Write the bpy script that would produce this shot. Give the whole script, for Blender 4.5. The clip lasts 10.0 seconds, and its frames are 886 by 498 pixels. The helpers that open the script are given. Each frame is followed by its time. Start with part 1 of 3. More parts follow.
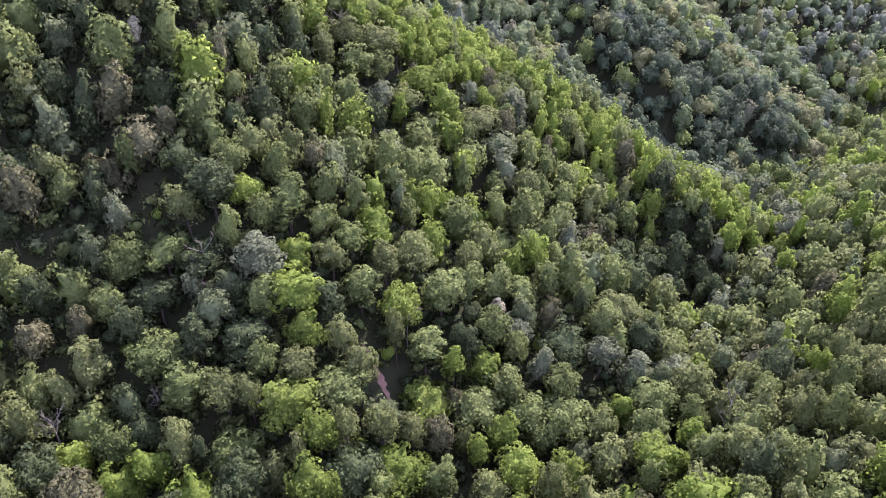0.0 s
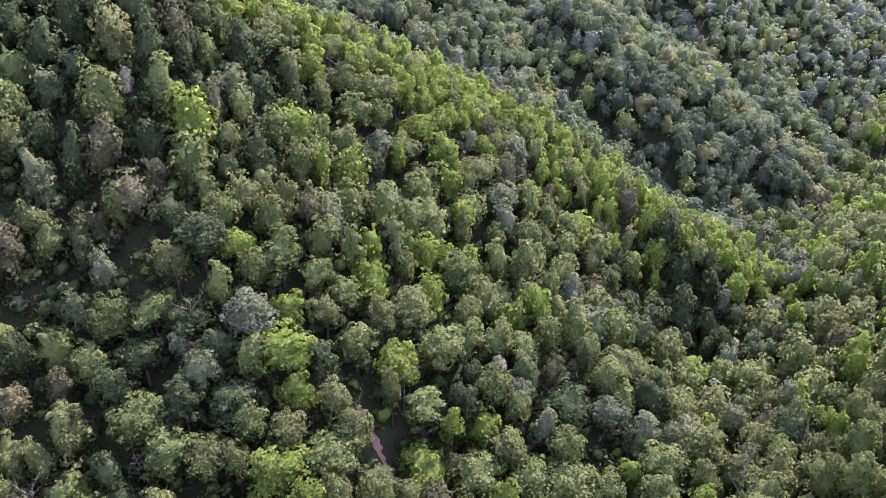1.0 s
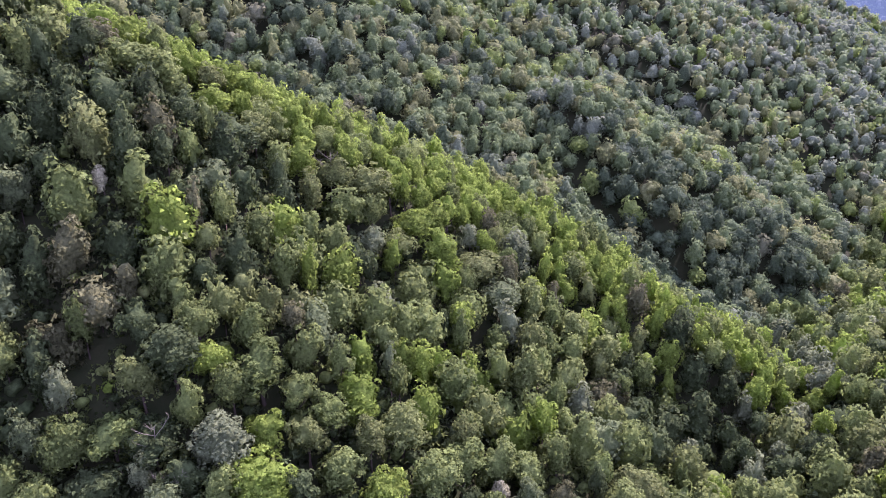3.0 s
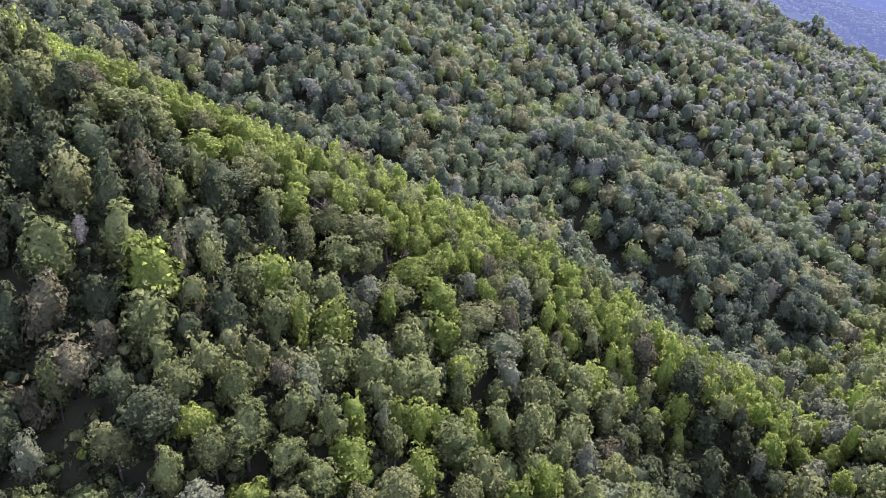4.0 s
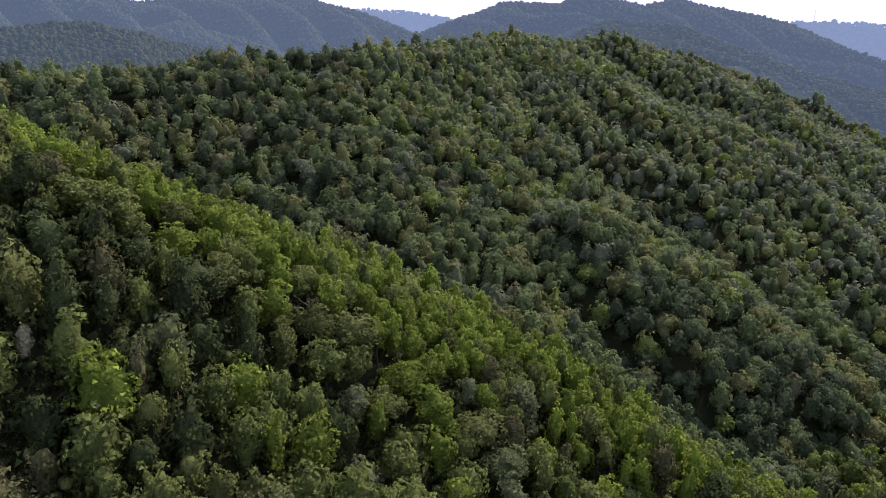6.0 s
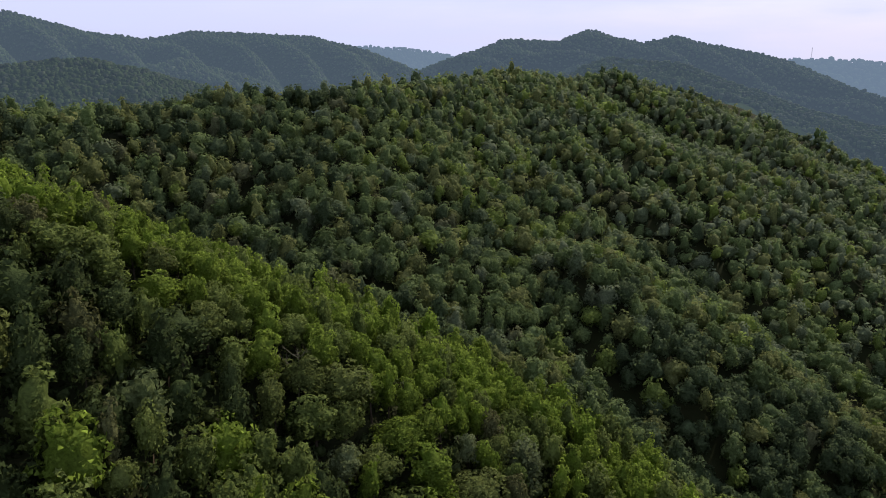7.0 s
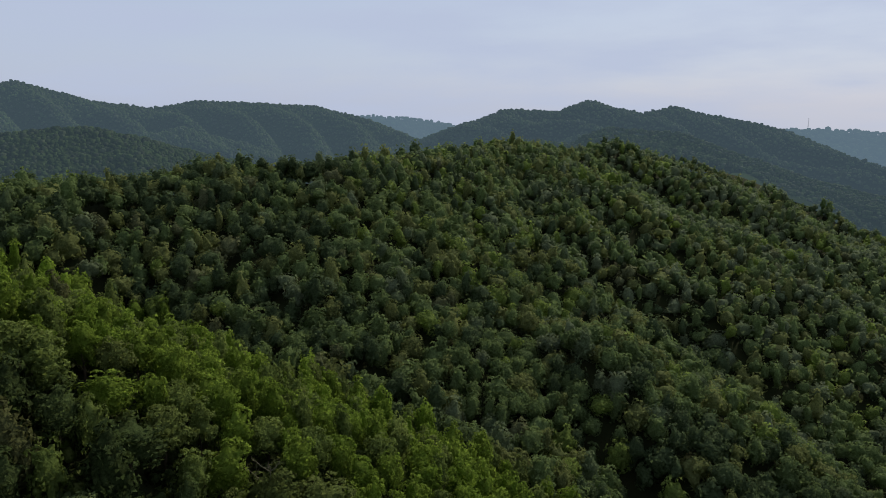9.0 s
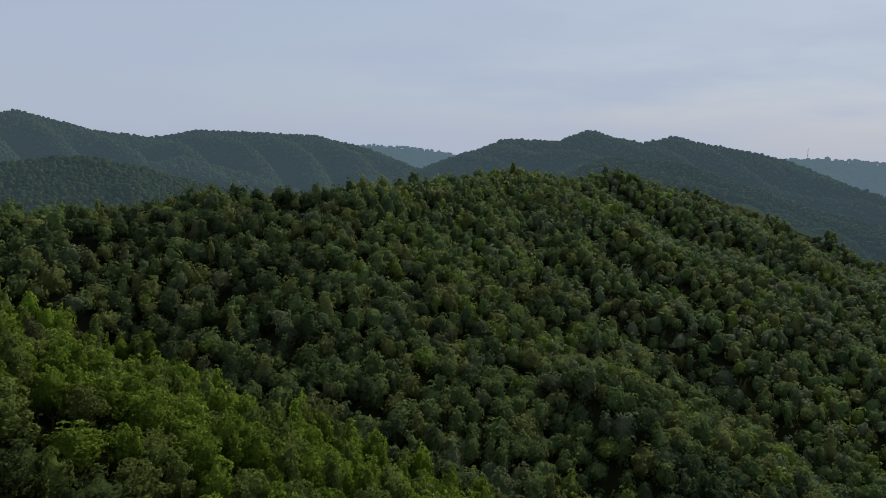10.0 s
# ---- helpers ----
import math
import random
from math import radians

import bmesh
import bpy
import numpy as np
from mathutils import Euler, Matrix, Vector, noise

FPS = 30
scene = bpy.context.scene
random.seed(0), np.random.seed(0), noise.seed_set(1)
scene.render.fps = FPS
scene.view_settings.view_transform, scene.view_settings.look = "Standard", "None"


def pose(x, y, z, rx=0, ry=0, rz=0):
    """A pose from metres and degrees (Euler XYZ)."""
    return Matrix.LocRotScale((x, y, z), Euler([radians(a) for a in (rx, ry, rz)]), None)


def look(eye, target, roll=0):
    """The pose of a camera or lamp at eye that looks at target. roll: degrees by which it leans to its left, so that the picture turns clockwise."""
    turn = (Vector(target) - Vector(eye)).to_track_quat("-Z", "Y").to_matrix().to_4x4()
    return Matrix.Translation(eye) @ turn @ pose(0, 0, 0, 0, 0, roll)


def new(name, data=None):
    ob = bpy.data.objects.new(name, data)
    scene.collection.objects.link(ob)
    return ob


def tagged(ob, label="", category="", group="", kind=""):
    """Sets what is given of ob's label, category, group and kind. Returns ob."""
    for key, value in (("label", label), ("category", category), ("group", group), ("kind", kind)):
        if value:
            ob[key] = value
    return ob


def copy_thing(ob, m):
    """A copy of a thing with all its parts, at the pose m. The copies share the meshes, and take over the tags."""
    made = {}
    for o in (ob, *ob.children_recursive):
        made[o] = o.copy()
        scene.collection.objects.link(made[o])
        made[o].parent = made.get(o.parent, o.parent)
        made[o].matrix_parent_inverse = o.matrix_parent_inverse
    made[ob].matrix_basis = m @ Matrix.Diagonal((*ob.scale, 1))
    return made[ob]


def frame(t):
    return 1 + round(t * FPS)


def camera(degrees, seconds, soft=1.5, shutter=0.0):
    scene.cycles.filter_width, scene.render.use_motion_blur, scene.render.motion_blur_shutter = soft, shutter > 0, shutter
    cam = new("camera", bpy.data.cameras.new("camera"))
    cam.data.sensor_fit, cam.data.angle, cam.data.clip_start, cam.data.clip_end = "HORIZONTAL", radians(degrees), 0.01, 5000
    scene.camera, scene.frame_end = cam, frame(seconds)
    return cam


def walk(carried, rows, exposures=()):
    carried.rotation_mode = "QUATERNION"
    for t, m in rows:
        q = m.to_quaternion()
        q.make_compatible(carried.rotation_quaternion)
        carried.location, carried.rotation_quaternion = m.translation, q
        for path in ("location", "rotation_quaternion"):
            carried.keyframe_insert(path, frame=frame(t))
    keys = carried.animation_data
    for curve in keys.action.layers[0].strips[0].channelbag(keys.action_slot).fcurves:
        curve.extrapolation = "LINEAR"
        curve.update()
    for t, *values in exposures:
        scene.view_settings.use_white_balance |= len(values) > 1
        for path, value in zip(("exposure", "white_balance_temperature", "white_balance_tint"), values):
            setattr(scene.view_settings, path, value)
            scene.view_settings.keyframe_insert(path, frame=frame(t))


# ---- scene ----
cam = camera(64.2, 10.0, 0.9)
METRES, EYE, TILT, LEAN, TURN = 90.0, 160.0, -36.5, 0.5, 0.0
ROWS = [
    (0.0, 0.0, 0.0, 0.0, 0.0, 0.0, -0.0),
    (0.5, 0.0012, 0.0323, 0.0241, -0.01, 1.51, -0.05),
    (1.0, 0.0046, 0.0659, 0.0507, 0.03, 2.99, -0.08),
    (1.5, 0.0072, 0.1014, 0.0776, 0.05, 4.45, -0.11),
    (2.0, 0.0103, 0.1382, 0.1055, 0.07, 5.83, -0.14),
    (2.5, 0.0134, 0.1755, 0.135, 0.09, 7.21, -0.18),
    (4.0, 0.0219, 0.2918, 0.2252, 0.12, 11.34, -0.28),
    (4.5, 0.0252, 0.3316, 0.2562, 0.15, 12.73, -0.32),
    (5.0, 0.0286, 0.372, 0.2884, 0.18, 14.09, -0.36),
    (5.5, 0.0315, 0.4134, 0.3207, 0.19, 15.48, -0.4),
    (7.0, 0.0414, 0.539, 0.4179, 0.25, 19.65, -0.52),
    (7.5, 0.0442, 0.5781, 0.4477, 0.27, 20.93, -0.56),
    (8.0, 0.0474, 0.6223, 0.4826, 0.27, 22.38, -0.62),
    (8.5, 0.05, 0.6616, 0.513, 0.27, 23.63, -0.67),
    (9.0, 0.0537, 0.7056, 0.5477, 0.28, 24.97, -0.72),
    (9.5, 0.0563, 0.7441, 0.5782, 0.27, 26.11, -0.77),
    (10.0, 0.0597, 0.7881, 0.6125, 0.26, 27.3, -0.82),
]
EXPOSURES = [(0.0, 2.24, 5430, 62), (2.5, 2.16, 5420, 65), (4.5, 1.87, 5440, 66), (5.5, 1.10, 5780, 51), (7.0, 0.15, 6400, 19), (7.5, 0.0, 6510, 12), (8.5, -0.2, 6540, 8), (10.0, -0.5, 6580, 3)]
walk(cam, [(t, pose(0, 0, EYE, TILT, LEAN, TURN) @ pose(METRES * x, METRES * y, METRES * z, 90 + pitch, roll, yaw)) for t, x, y, z, yaw, pitch, roll in ROWS], EXPOSURES)

# ---- light: a high sun from the right, a hazy sky with thin streaks of cloud ----
SUN_AZIMUTH, SUN_ELEVATION = 36.0, 41.0      # degrees clockwise from +y, degrees up


def build_sky():
    world = bpy.data.worlds.new("sky")
    scene.world = world
    world.use_nodes = True
    nt = world.node_tree
    nt.nodes.clear()
    sky = nt.nodes.new("ShaderNodeTexSky")
    sky.sky_type, sky.sun_disc = "NISHITA", False
    sky.sun_elevation, sky.sun_rotation = radians(SUN_ELEVATION), radians(SUN_AZIMUTH)
    sky.altitude, sky.air_density, sky.dust_density, sky.ozone_density = 300, 1.0, 1.6, 1.5
    coord = nt.nodes.new("ShaderNodeTexCoord")
    stretch = nt.nodes.new("ShaderNodeMapping")
    stretch.inputs["Rotation"].default_value = (0.05, 0.12, 0.3)
    stretch.inputs["Scale"].default_value = (2.2, 2.2, 11.0)
    cloud = nt.nodes.new("ShaderNodeTexNoise")
    cloud.inputs["Scale"].default_value, cloud.inputs["Detail"].default_value = 1.7, 5
    cloud.inputs["Roughness"].default_value = 0.5
    ramp = nt.nodes.new("ShaderNodeMapRange")
    ramp.inputs["From Min"].default_value, ramp.inputs["From Max"].default_value = 0.40, 0.64
    ramp.inputs["To Min"].default_value, ramp.inputs["To Max"].default_value = 0.84, 0.97
    mix = nt.nodes.new("ShaderNodeMix")
    mix.data_type = "RGBA"
    mix.inputs["B"].default_value = (4.35, 4.85, 6.5, 1)
    back = nt.nodes.new("ShaderNodeBackground")
    back.inputs["Strength"].default_value = 0.14
    out = nt.nodes.new("ShaderNodeOutputWorld")
    ln = nt.links.new
    ln(coord.outputs["Generated"], stretch.inputs["Vector"])
    ln(stretch.outputs["Vector"], cloud.inputs["Vector"])
    ln(cloud.outputs["Fac"], ramp.inputs["Value"])
    ln(ramp.outputs["Result"], mix.inputs["Factor"])
    ln(sky.outputs["Color"], mix.inputs["A"])
    ln(mix.outputs["Result"], back.inputs["Color"])
    ln(back.outputs["Background"], out.inputs["Surface"])


build_sky()
sun_data = bpy.data.lights.new("sun", "SUN")
sun_data.energy, sun_data.angle, sun_data.color = 4.4, radians(0.6), (1.0, 0.92, 0.76)
sun = new("sun", sun_data)
a, e = radians(SUN_AZIMUTH), radians(SUN_ELEVATION)
sun.matrix_world = look((0, 0, 600), Vector((0, 0, 600)) - Vector((math.sin(a) * math.cos(e), math.cos(a) * math.cos(e), math.sin(e))))


# ---- materials ----
def material(name):
    m = bpy.data.materials.new(name)
    m.use_nodes = True
    nt = m.node_tree
    nt.nodes.clear()
    return m, nt, nt.nodes.new("ShaderNodeOutputMaterial")


def node(nt, kind, **values):
    n = nt.nodes.new(kind)
    for key, value in values.items():
        n.inputs[key.replace("_", " ")].default_value = value
    return n


def math_node(nt, op, a, b):
    n = nt.nodes.new("ShaderNodeMath")
    n.operation = op
    for i, v in enumerate((a, b)):
        if isinstance(v, (int, float)):
            n.inputs[i].default_value = v
        else:
            nt.links.new(v, n.inputs[i])
    return n.outputs[0]


def foliage(name, colour, second, haze=None, haze_amount=0.0, gloss=0.06, thin=0.52, speckle=0.48, spread=1.0):
    """Leaves: two tones mixed by tree, by spray and by a slow drift over the slope."""
    m, nt, out = material(name)
    ln = nt.links.new
    tint = nt.nodes.new("ShaderNodeAttribute")
    tint.attribute_name = "tint"
    info = nt.nodes.new("ShaderNodeObjectInfo")
    geo = nt.nodes.new("ShaderNodeNewGeometry")
    drift = node(nt, "ShaderNodeTexNoise", Scale=0.035, Detail=3.0)
    fine = node(nt, "ShaderNodeTexNoise", Scale=1.3, Detail=5.0, Roughness=0.62)
    ln(geo.outputs["Position"], drift.inputs["Vector"])
    ln(geo.outputs["Position"], fine.inputs["Vector"])
    tree = math_node(nt, "FRACT", math_node(nt, "ADD", tint.outputs["Fac"], info.outputs["Random"]), 0)
    amount = math_node(nt, "ADD", math_node(nt, "MULTIPLY", tree, 0.75 * spread), math_node(nt, "MULTIPLY", drift.outputs["Fac"], 0.6 + 0.7 * (1 - spread)))
    amount = math_node(nt, "ADD", amount, math_node(nt, "MULTIPLY", geo.outputs["Random Per Island"], 0.3))
    amount = math_node(nt, "SUBTRACT", amount, 0.32)
    mix = nt.nodes.new("ShaderNodeMix")
    mix.data_type = "RGBA"
    mix.inputs["A"].default_value, mix.inputs["B"].default_value = (*colour, 1), (*second, 1)
    ln(amount, mix.inputs["Factor"])
    hsv = nt.nodes.new("ShaderNodeHueSaturation")
    value = math_node(nt, "ADD", math_node(nt, "MULTIPLY", math_node(nt, "FRACT", math_node(nt, "MULTIPLY", tree, 7.3), 0), 0.36 * spread), 0.56 - 0.18 * spread)
    value = math_node(nt, "ADD", value, math_node(nt, "SUBTRACT", math_node(nt, "MULTIPLY", fine.outputs["Fac"], 2.1), 0.55))
    value = math_node(nt, "ADD", value, math_node(nt, "MULTIPLY", math_node(nt, "SUBTRACT", geo.outputs["Random Per Island"], 0.5), speckle))
    ln(value, hsv.inputs["Value"])
    ln(mix.outputs["Result"], hsv.inputs["Color"])
    leaf = node(nt, "ShaderNodeBsdfPrincipled", Roughness=0.7)
    leaf.inputs["Specular IOR Level"].default_value = gloss
    tuft = node(nt, "ShaderNodeTexNoise", Scale=1.7, Detail=4.0, Roughness=0.6)
    ln(geo.outputs["Position"], tuft.inputs["Vector"])
    relief = node(nt, "ShaderNodeBump", Strength=1.0, Distance=0.7)
    ln(tuft.outputs["Fac"], relief.inputs["Height"])
    ln(relief.outputs["Normal"], leaf.inputs["Normal"])
    ln(hsv.outputs["Color"], leaf.inputs["Base Color"])
    glow = nt.nodes.new("ShaderNodeBsdfTranslucent")
    ln(hsv.outputs["Color"], glow.inputs["Color"])
    both = nt.nodes.new("ShaderNodeMixShader")
    both.inputs["Fac"].default_value = thin
    ln(leaf.outputs["BSDF"], both.inputs[1])
    ln(glow.outputs["BSDF"], both.inputs[2])
    last = both.outputs["Shader"]
    # haze of the distance, put in as a bluish glow mixed over the leaves
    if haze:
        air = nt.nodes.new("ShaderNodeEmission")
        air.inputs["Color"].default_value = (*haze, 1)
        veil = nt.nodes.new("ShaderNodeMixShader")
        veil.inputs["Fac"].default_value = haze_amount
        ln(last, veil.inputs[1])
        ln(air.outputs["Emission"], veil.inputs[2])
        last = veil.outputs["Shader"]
    ln(last, out.inputs["Surface"])
    return m


def rough_surface(name, colour, second, scale, bump=0.3, roughness=0.9):
    m, nt, out = material(name)
    ln = nt.links.new
    geo = nt.nodes.new("ShaderNodeNewGeometry")
    big = node(nt, "ShaderNodeTexNoise", Scale=scale, Detail=6.0)
    small = node(nt, "ShaderNodeTexNoise", Scale=scale * 9, Detail=6.0)
    for n in (big, small):
        ln(geo.outputs["Position"], n.inputs["Vector"])
    amount = math_node(nt, "ADD", math_node(nt, "MULTIPLY", big.outputs["Fac"], 1.2), math_node(nt, "MULTIPLY", small.outputs["Fac"], 0.8))
    amount = math_node(nt, "SUBTRACT", amount, 0.5)
    mix = nt.nodes.new("ShaderNodeMix")
    mix.data_type = "RGBA"
    mix.inputs["A"].default_value, mix.inputs["B"].default_value = (*colour, 1), (*second, 1)
    ln(amount, mix.inputs["Factor"])
    relief = node(nt, "ShaderNodeBump", Strength=bump, Distance=0.3)
    ln(small.outputs["Fac"], relief.inputs["Height"])
    body = node(nt, "ShaderNodeBsdfPrincipled", Roughness=roughness)
    body.inputs["Specular IOR Level"].default_value = 0.06
    ln(mix.outputs["Result"], body.inputs["Base Color"])
    ln(relief.outputs["Normal"], body.inputs["Normal"])
    ln(body.outputs["BSDF"], out.inputs["Surface"])
    return m


# species, from fresh spring green to bare twigs
FRESH, MID, GREY, OLIVE, BROWN, PALE, DEEP = range(7)
LEAVES = [
    foliage("fresh_leaves", (0.133, 0.202, 0.027), (0.179, 0.248, 0.038), thin=0.62),
    foliage("green_leaves", (0.105, 0.147, 0.035), (0.148, 0.189, 0.049)),
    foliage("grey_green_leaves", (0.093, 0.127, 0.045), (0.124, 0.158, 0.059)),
    foliage("olive_leaves", (0.114, 0.147, 0.037), (0.146, 0.178, 0.051)),
    foliage("brown_leaves", (0.079, 0.087, 0.031), (0.102, 0.109, 0.042), thin=0.4),
    foliage("pale_leaves", (0.115, 0.147, 0.062), (0.149, 0.181, 0.079)),
    foliage("deep_leaves", (0.054, 0.079, 0.025), (0.075, 0.104, 0.034)),
]
# the hill's leaves: the same kinds, with air haze put into the colour, bluer and paler
HAZED_HILL_LEAVES = [
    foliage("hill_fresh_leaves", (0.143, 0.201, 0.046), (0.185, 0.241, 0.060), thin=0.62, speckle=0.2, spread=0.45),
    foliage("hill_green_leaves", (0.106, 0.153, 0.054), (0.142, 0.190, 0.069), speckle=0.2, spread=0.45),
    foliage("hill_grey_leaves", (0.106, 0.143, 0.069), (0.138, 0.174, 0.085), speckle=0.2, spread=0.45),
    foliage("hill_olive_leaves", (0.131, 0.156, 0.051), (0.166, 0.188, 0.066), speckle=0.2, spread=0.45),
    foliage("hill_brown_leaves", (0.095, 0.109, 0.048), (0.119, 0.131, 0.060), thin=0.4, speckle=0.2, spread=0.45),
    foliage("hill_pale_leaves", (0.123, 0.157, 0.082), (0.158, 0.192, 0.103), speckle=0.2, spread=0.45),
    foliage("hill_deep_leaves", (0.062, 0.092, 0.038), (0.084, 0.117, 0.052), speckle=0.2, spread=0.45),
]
BARK = rough_surface("bark", (0.040, 0.031, 0.019), (0.075, 0.060, 0.038), 1.2)
DEADWOOD = rough_surface("deadwood", (0.10, 0.095, 0.058), (0.16, 0.15, 0.095), 1.5)
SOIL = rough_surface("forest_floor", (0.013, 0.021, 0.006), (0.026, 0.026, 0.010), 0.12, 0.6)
DIRT = rough_surface("pinkish_dirt", (0.13, 0.080, 0.044), (0.21, 0.137, 0.080), 0.5, 0.5)
BLOSSOM = foliage("white_blossom", (0.31, 0.31, 0.15), (0.39, 0.39, 0.20), thin=0.3)
STEEL = rough_surface("grey_steel", (0.20, 0.21, 0.23), (0.28, 0.29, 0.31), 1.0, 0.0, 0.5)
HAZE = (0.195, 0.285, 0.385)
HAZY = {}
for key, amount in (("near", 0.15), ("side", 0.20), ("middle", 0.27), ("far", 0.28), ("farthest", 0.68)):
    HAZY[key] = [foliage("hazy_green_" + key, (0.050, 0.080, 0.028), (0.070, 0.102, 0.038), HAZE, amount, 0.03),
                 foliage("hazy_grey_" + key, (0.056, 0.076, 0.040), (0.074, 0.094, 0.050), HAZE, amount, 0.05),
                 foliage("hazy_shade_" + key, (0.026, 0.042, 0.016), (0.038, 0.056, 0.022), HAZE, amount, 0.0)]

# ---- the lie of the land: ridges whose flanks fall away to both sides ----
CANOPY = 15.5      # height of the tree tops over the ground
RIDGES = []


def ridge(nodes, left, right, far=False, bench=None):
    """A crest line, the fall of its two flanks, and the width of a gentle bench on its right."""
    RIDGES.append((np.array(nodes, float), left, right, -3.0 if far else CANOPY, bench))


# near spur, falling to the right, and the two ribs on its face
ridge([(-195, 177, 186), (-97, 200, 142), (-49, 223, 108), (2, 247, 73), (81, 207, 39), (126, 251, -3)], 0.91, 0.95)
ridge([(-15, 227, 67), (18, 193, 52), (39, 171, 35), (57, 157, 20)], 0.75, 0.29)
ridge([(-31, 217, 95), (-38, 169, 79), (-42, 134, 63), (-24, 88, 44)], 0.72, 0.51)
# the far edge of its broad back
ridge([(-201, 211, 178), (-127, 225, 140), (-96, 231, 127), (-78, 287, 99), (-28, 275, 80), (-11, 273, 60), (38, 269, 52), (26, 241, 63), (56, 225, 37)], 0.68, 0.42, bench=38)
# shoulder at the right-hand side of the gully
ridge([(29, 23, 67), (87, 69, 57), (204, 155, 85), (236, 200, 40)], 0.66, 0.49)
# the hill beyond, and its four side spurs
HILL = len(RIDGES)
ridge([(-258, 332, 159), (-164, 375, 137), (-104, 438, 137), (-52, 439, 138), (50, 623, 140), (144, 750, 125), (324, 839, 102)], 0.37, 0.57)
ridge([(-108, 425, 141), (-55, 356, 104), (-24, 309, 70), (21, 262, 40)], 0.53, 0.65)
ridge([(-46, 485, 138), (10, 388, 63), (64, 344, 81), (117, 323, 36), (183, 288, 2)], 0.57, 0.68)
ridge([(49, 624, 131), (104, 558, 118), (166, 490, 80), (182, 436, 46), (239, 368, 5)], 0.42, 0.55)
ridge([(159, 741, 134), (231, 678, 103), (300, 560, 60), (340, 480, 20)], 0.49, 0.46)
# low rise under the left-hand flank
ridge([(-152, 109, 98), (-96, 68, 62), (-40, 20, 61)], 0.52, 0.50)
# the hills of the distance
FAR_LEFT = [(-1056, 1481, 174), (-905, 1584, 208), (-834, 1625, 185), (-787, 1650, 168), (-673, 1703, 151), (-582, 1738, 168), (-436, 1783, 161), (-321, 1809, 155), (-214, 1826, 127), (-132, 1834, 89), (-35, 1839, 26)]
NEAR_LEFT = [(-605, 882, 112), (-533, 932, 125), (-460, 975, 132), (-408, 1000, 119), (-346, 1026, 99), (-264, 1053, 77)]
MID_LEFT = [(-554, 1319, 100), (-476, 1351, 119), (-386, 1382, 92), (-299, 1405, 60)]
FARTHEST = [(-721, 3616, 69), (-446, 3661, 102), (-221, 3683, 90), (-107, 3688, 73), (42, 3690, 45), (236, 3682, -51)]
FAR_RIGHT = [(-93, 1637, 35), (-6, 1640, 91), (43, 1639, 119), (128, 1635, 148), (248, 1621, 143), (300, 1612, 167), (346, 1602, 152), (407, 1587, 140), (466, 1570, 154), (524, 1550, 137), (585, 1528, 127), (642, 1503, 113), (725, 1463, 62), (869, 1377, 12)]
NEAR_RIGHT = [(255, 1212, 121), (353, 1186, 115), (452, 1149, 78), (535, 1111, 49), (648, 1044, 21)]
EDGE_RIGHT = [(1130, 2763, 1), (1248, 2710, 68), (1314, 2678, 65), (1438, 2611, 63), (1554, 2542, 52), (1803, 2366, 24)]
for nodes in (FAR_LEFT, NEAR_LEFT, MID_LEFT, FARTHEST, FAR_RIGHT, NEAR_RIGHT, EDGE_RIGHT):
    ridge(nodes, 0.42, 0.42, True)


def near_ridge(x, y, nodes):
    """Distance to a ridge line, its height there, and the side (1 left, 0 right)."""
    best, height, side = np.full(x.shape, 1e9), np.zeros(x.shape), np.zeros(x.shape)
    for p, q in zip(nodes[:-1], nodes[1:]):
        d = q[:2] - p[:2]
        size = d @ d
        u = np.clip(((x - p[0]) * d[0] + (y - p[1]) * d[1]) / size, 0, 1)
        ex, ey = x - p[0] - u * d[0], y - p[1] - u * d[1]
        dist = np.hypot(ex, ey)
        s = 1 / (1 + np.exp(-np.clip((d[0] * ey - d[1] * ex) / math.sqrt(size) / 8, -40, 40)))
        m = dist < best
        best, height, side = np.where(m, dist, best), np.where(m, p[2] + u * (q[2] - p[2]), height), np.where(m, s, side)
    return best, height, side


def ripple(x, y, far, hill):
    """Gullies and swells of the flanks; far, hill: distance to their crests."""
    return (2.2 * np.sin(x * 0.061 + 1.3 * np.sin(y * 0.023)) * np.sin(y * 0.047 + 0.9 * np.sin(x * 0.031)) * (y < 800)
            + 5.2 * (np.sin((0.84 * x + 0.55 * y) * 0.11 + 1.5 * np.sin(x * 0.02 - y * 0.026)) - 0.35) * np.clip((y - 268) / 30, 0, 1) * (y < 800) * np.clip((hill - 8) / 26, 0, 1)
            + 27.0 * np.sin((0.8 * x + 0.6 * y) * 0.055 + 1.5 * np.sin(x * 0.007 - y * 0.011)) * np.clip((y - 800) / 200, 0, 1) * np.clip((1950 - y) / 150, 0, 1) * np.clip((far - 20) / 120, 0, 1)
            + 16.0 * np.sin(x * 0.016 + 2.0 + 0.8 * np.sin(y * 0.012)) * np.sin(y * 0.009 + x * 0.004) * np.clip((y - 800) / 200, 0, 1) * np.clip(far / 220, 0, 1))


# steep banks, added so that their faces fall into shade: foot line and height
BANKS = [(np.array([(66, 299, 0), (84, 282, 0), (104, 273, 0), (138, 276, 0)], float), 9.0), (np.array([(60, 205, 0), (72, 196, 0), (84, 193, 0)], float), 6.5)]


def bank(x, y):
    total = np.zeros(x.shape)
    for nodes, tall in BANKS:
        d, _, side = near_ridge(x, y, nodes)
        total = total + tall * 0.5 * np.tanh(d * np.where(side > 0.5, 1, -1) / 5.5) * np.exp(-(d / 18) ** 2)
    return total


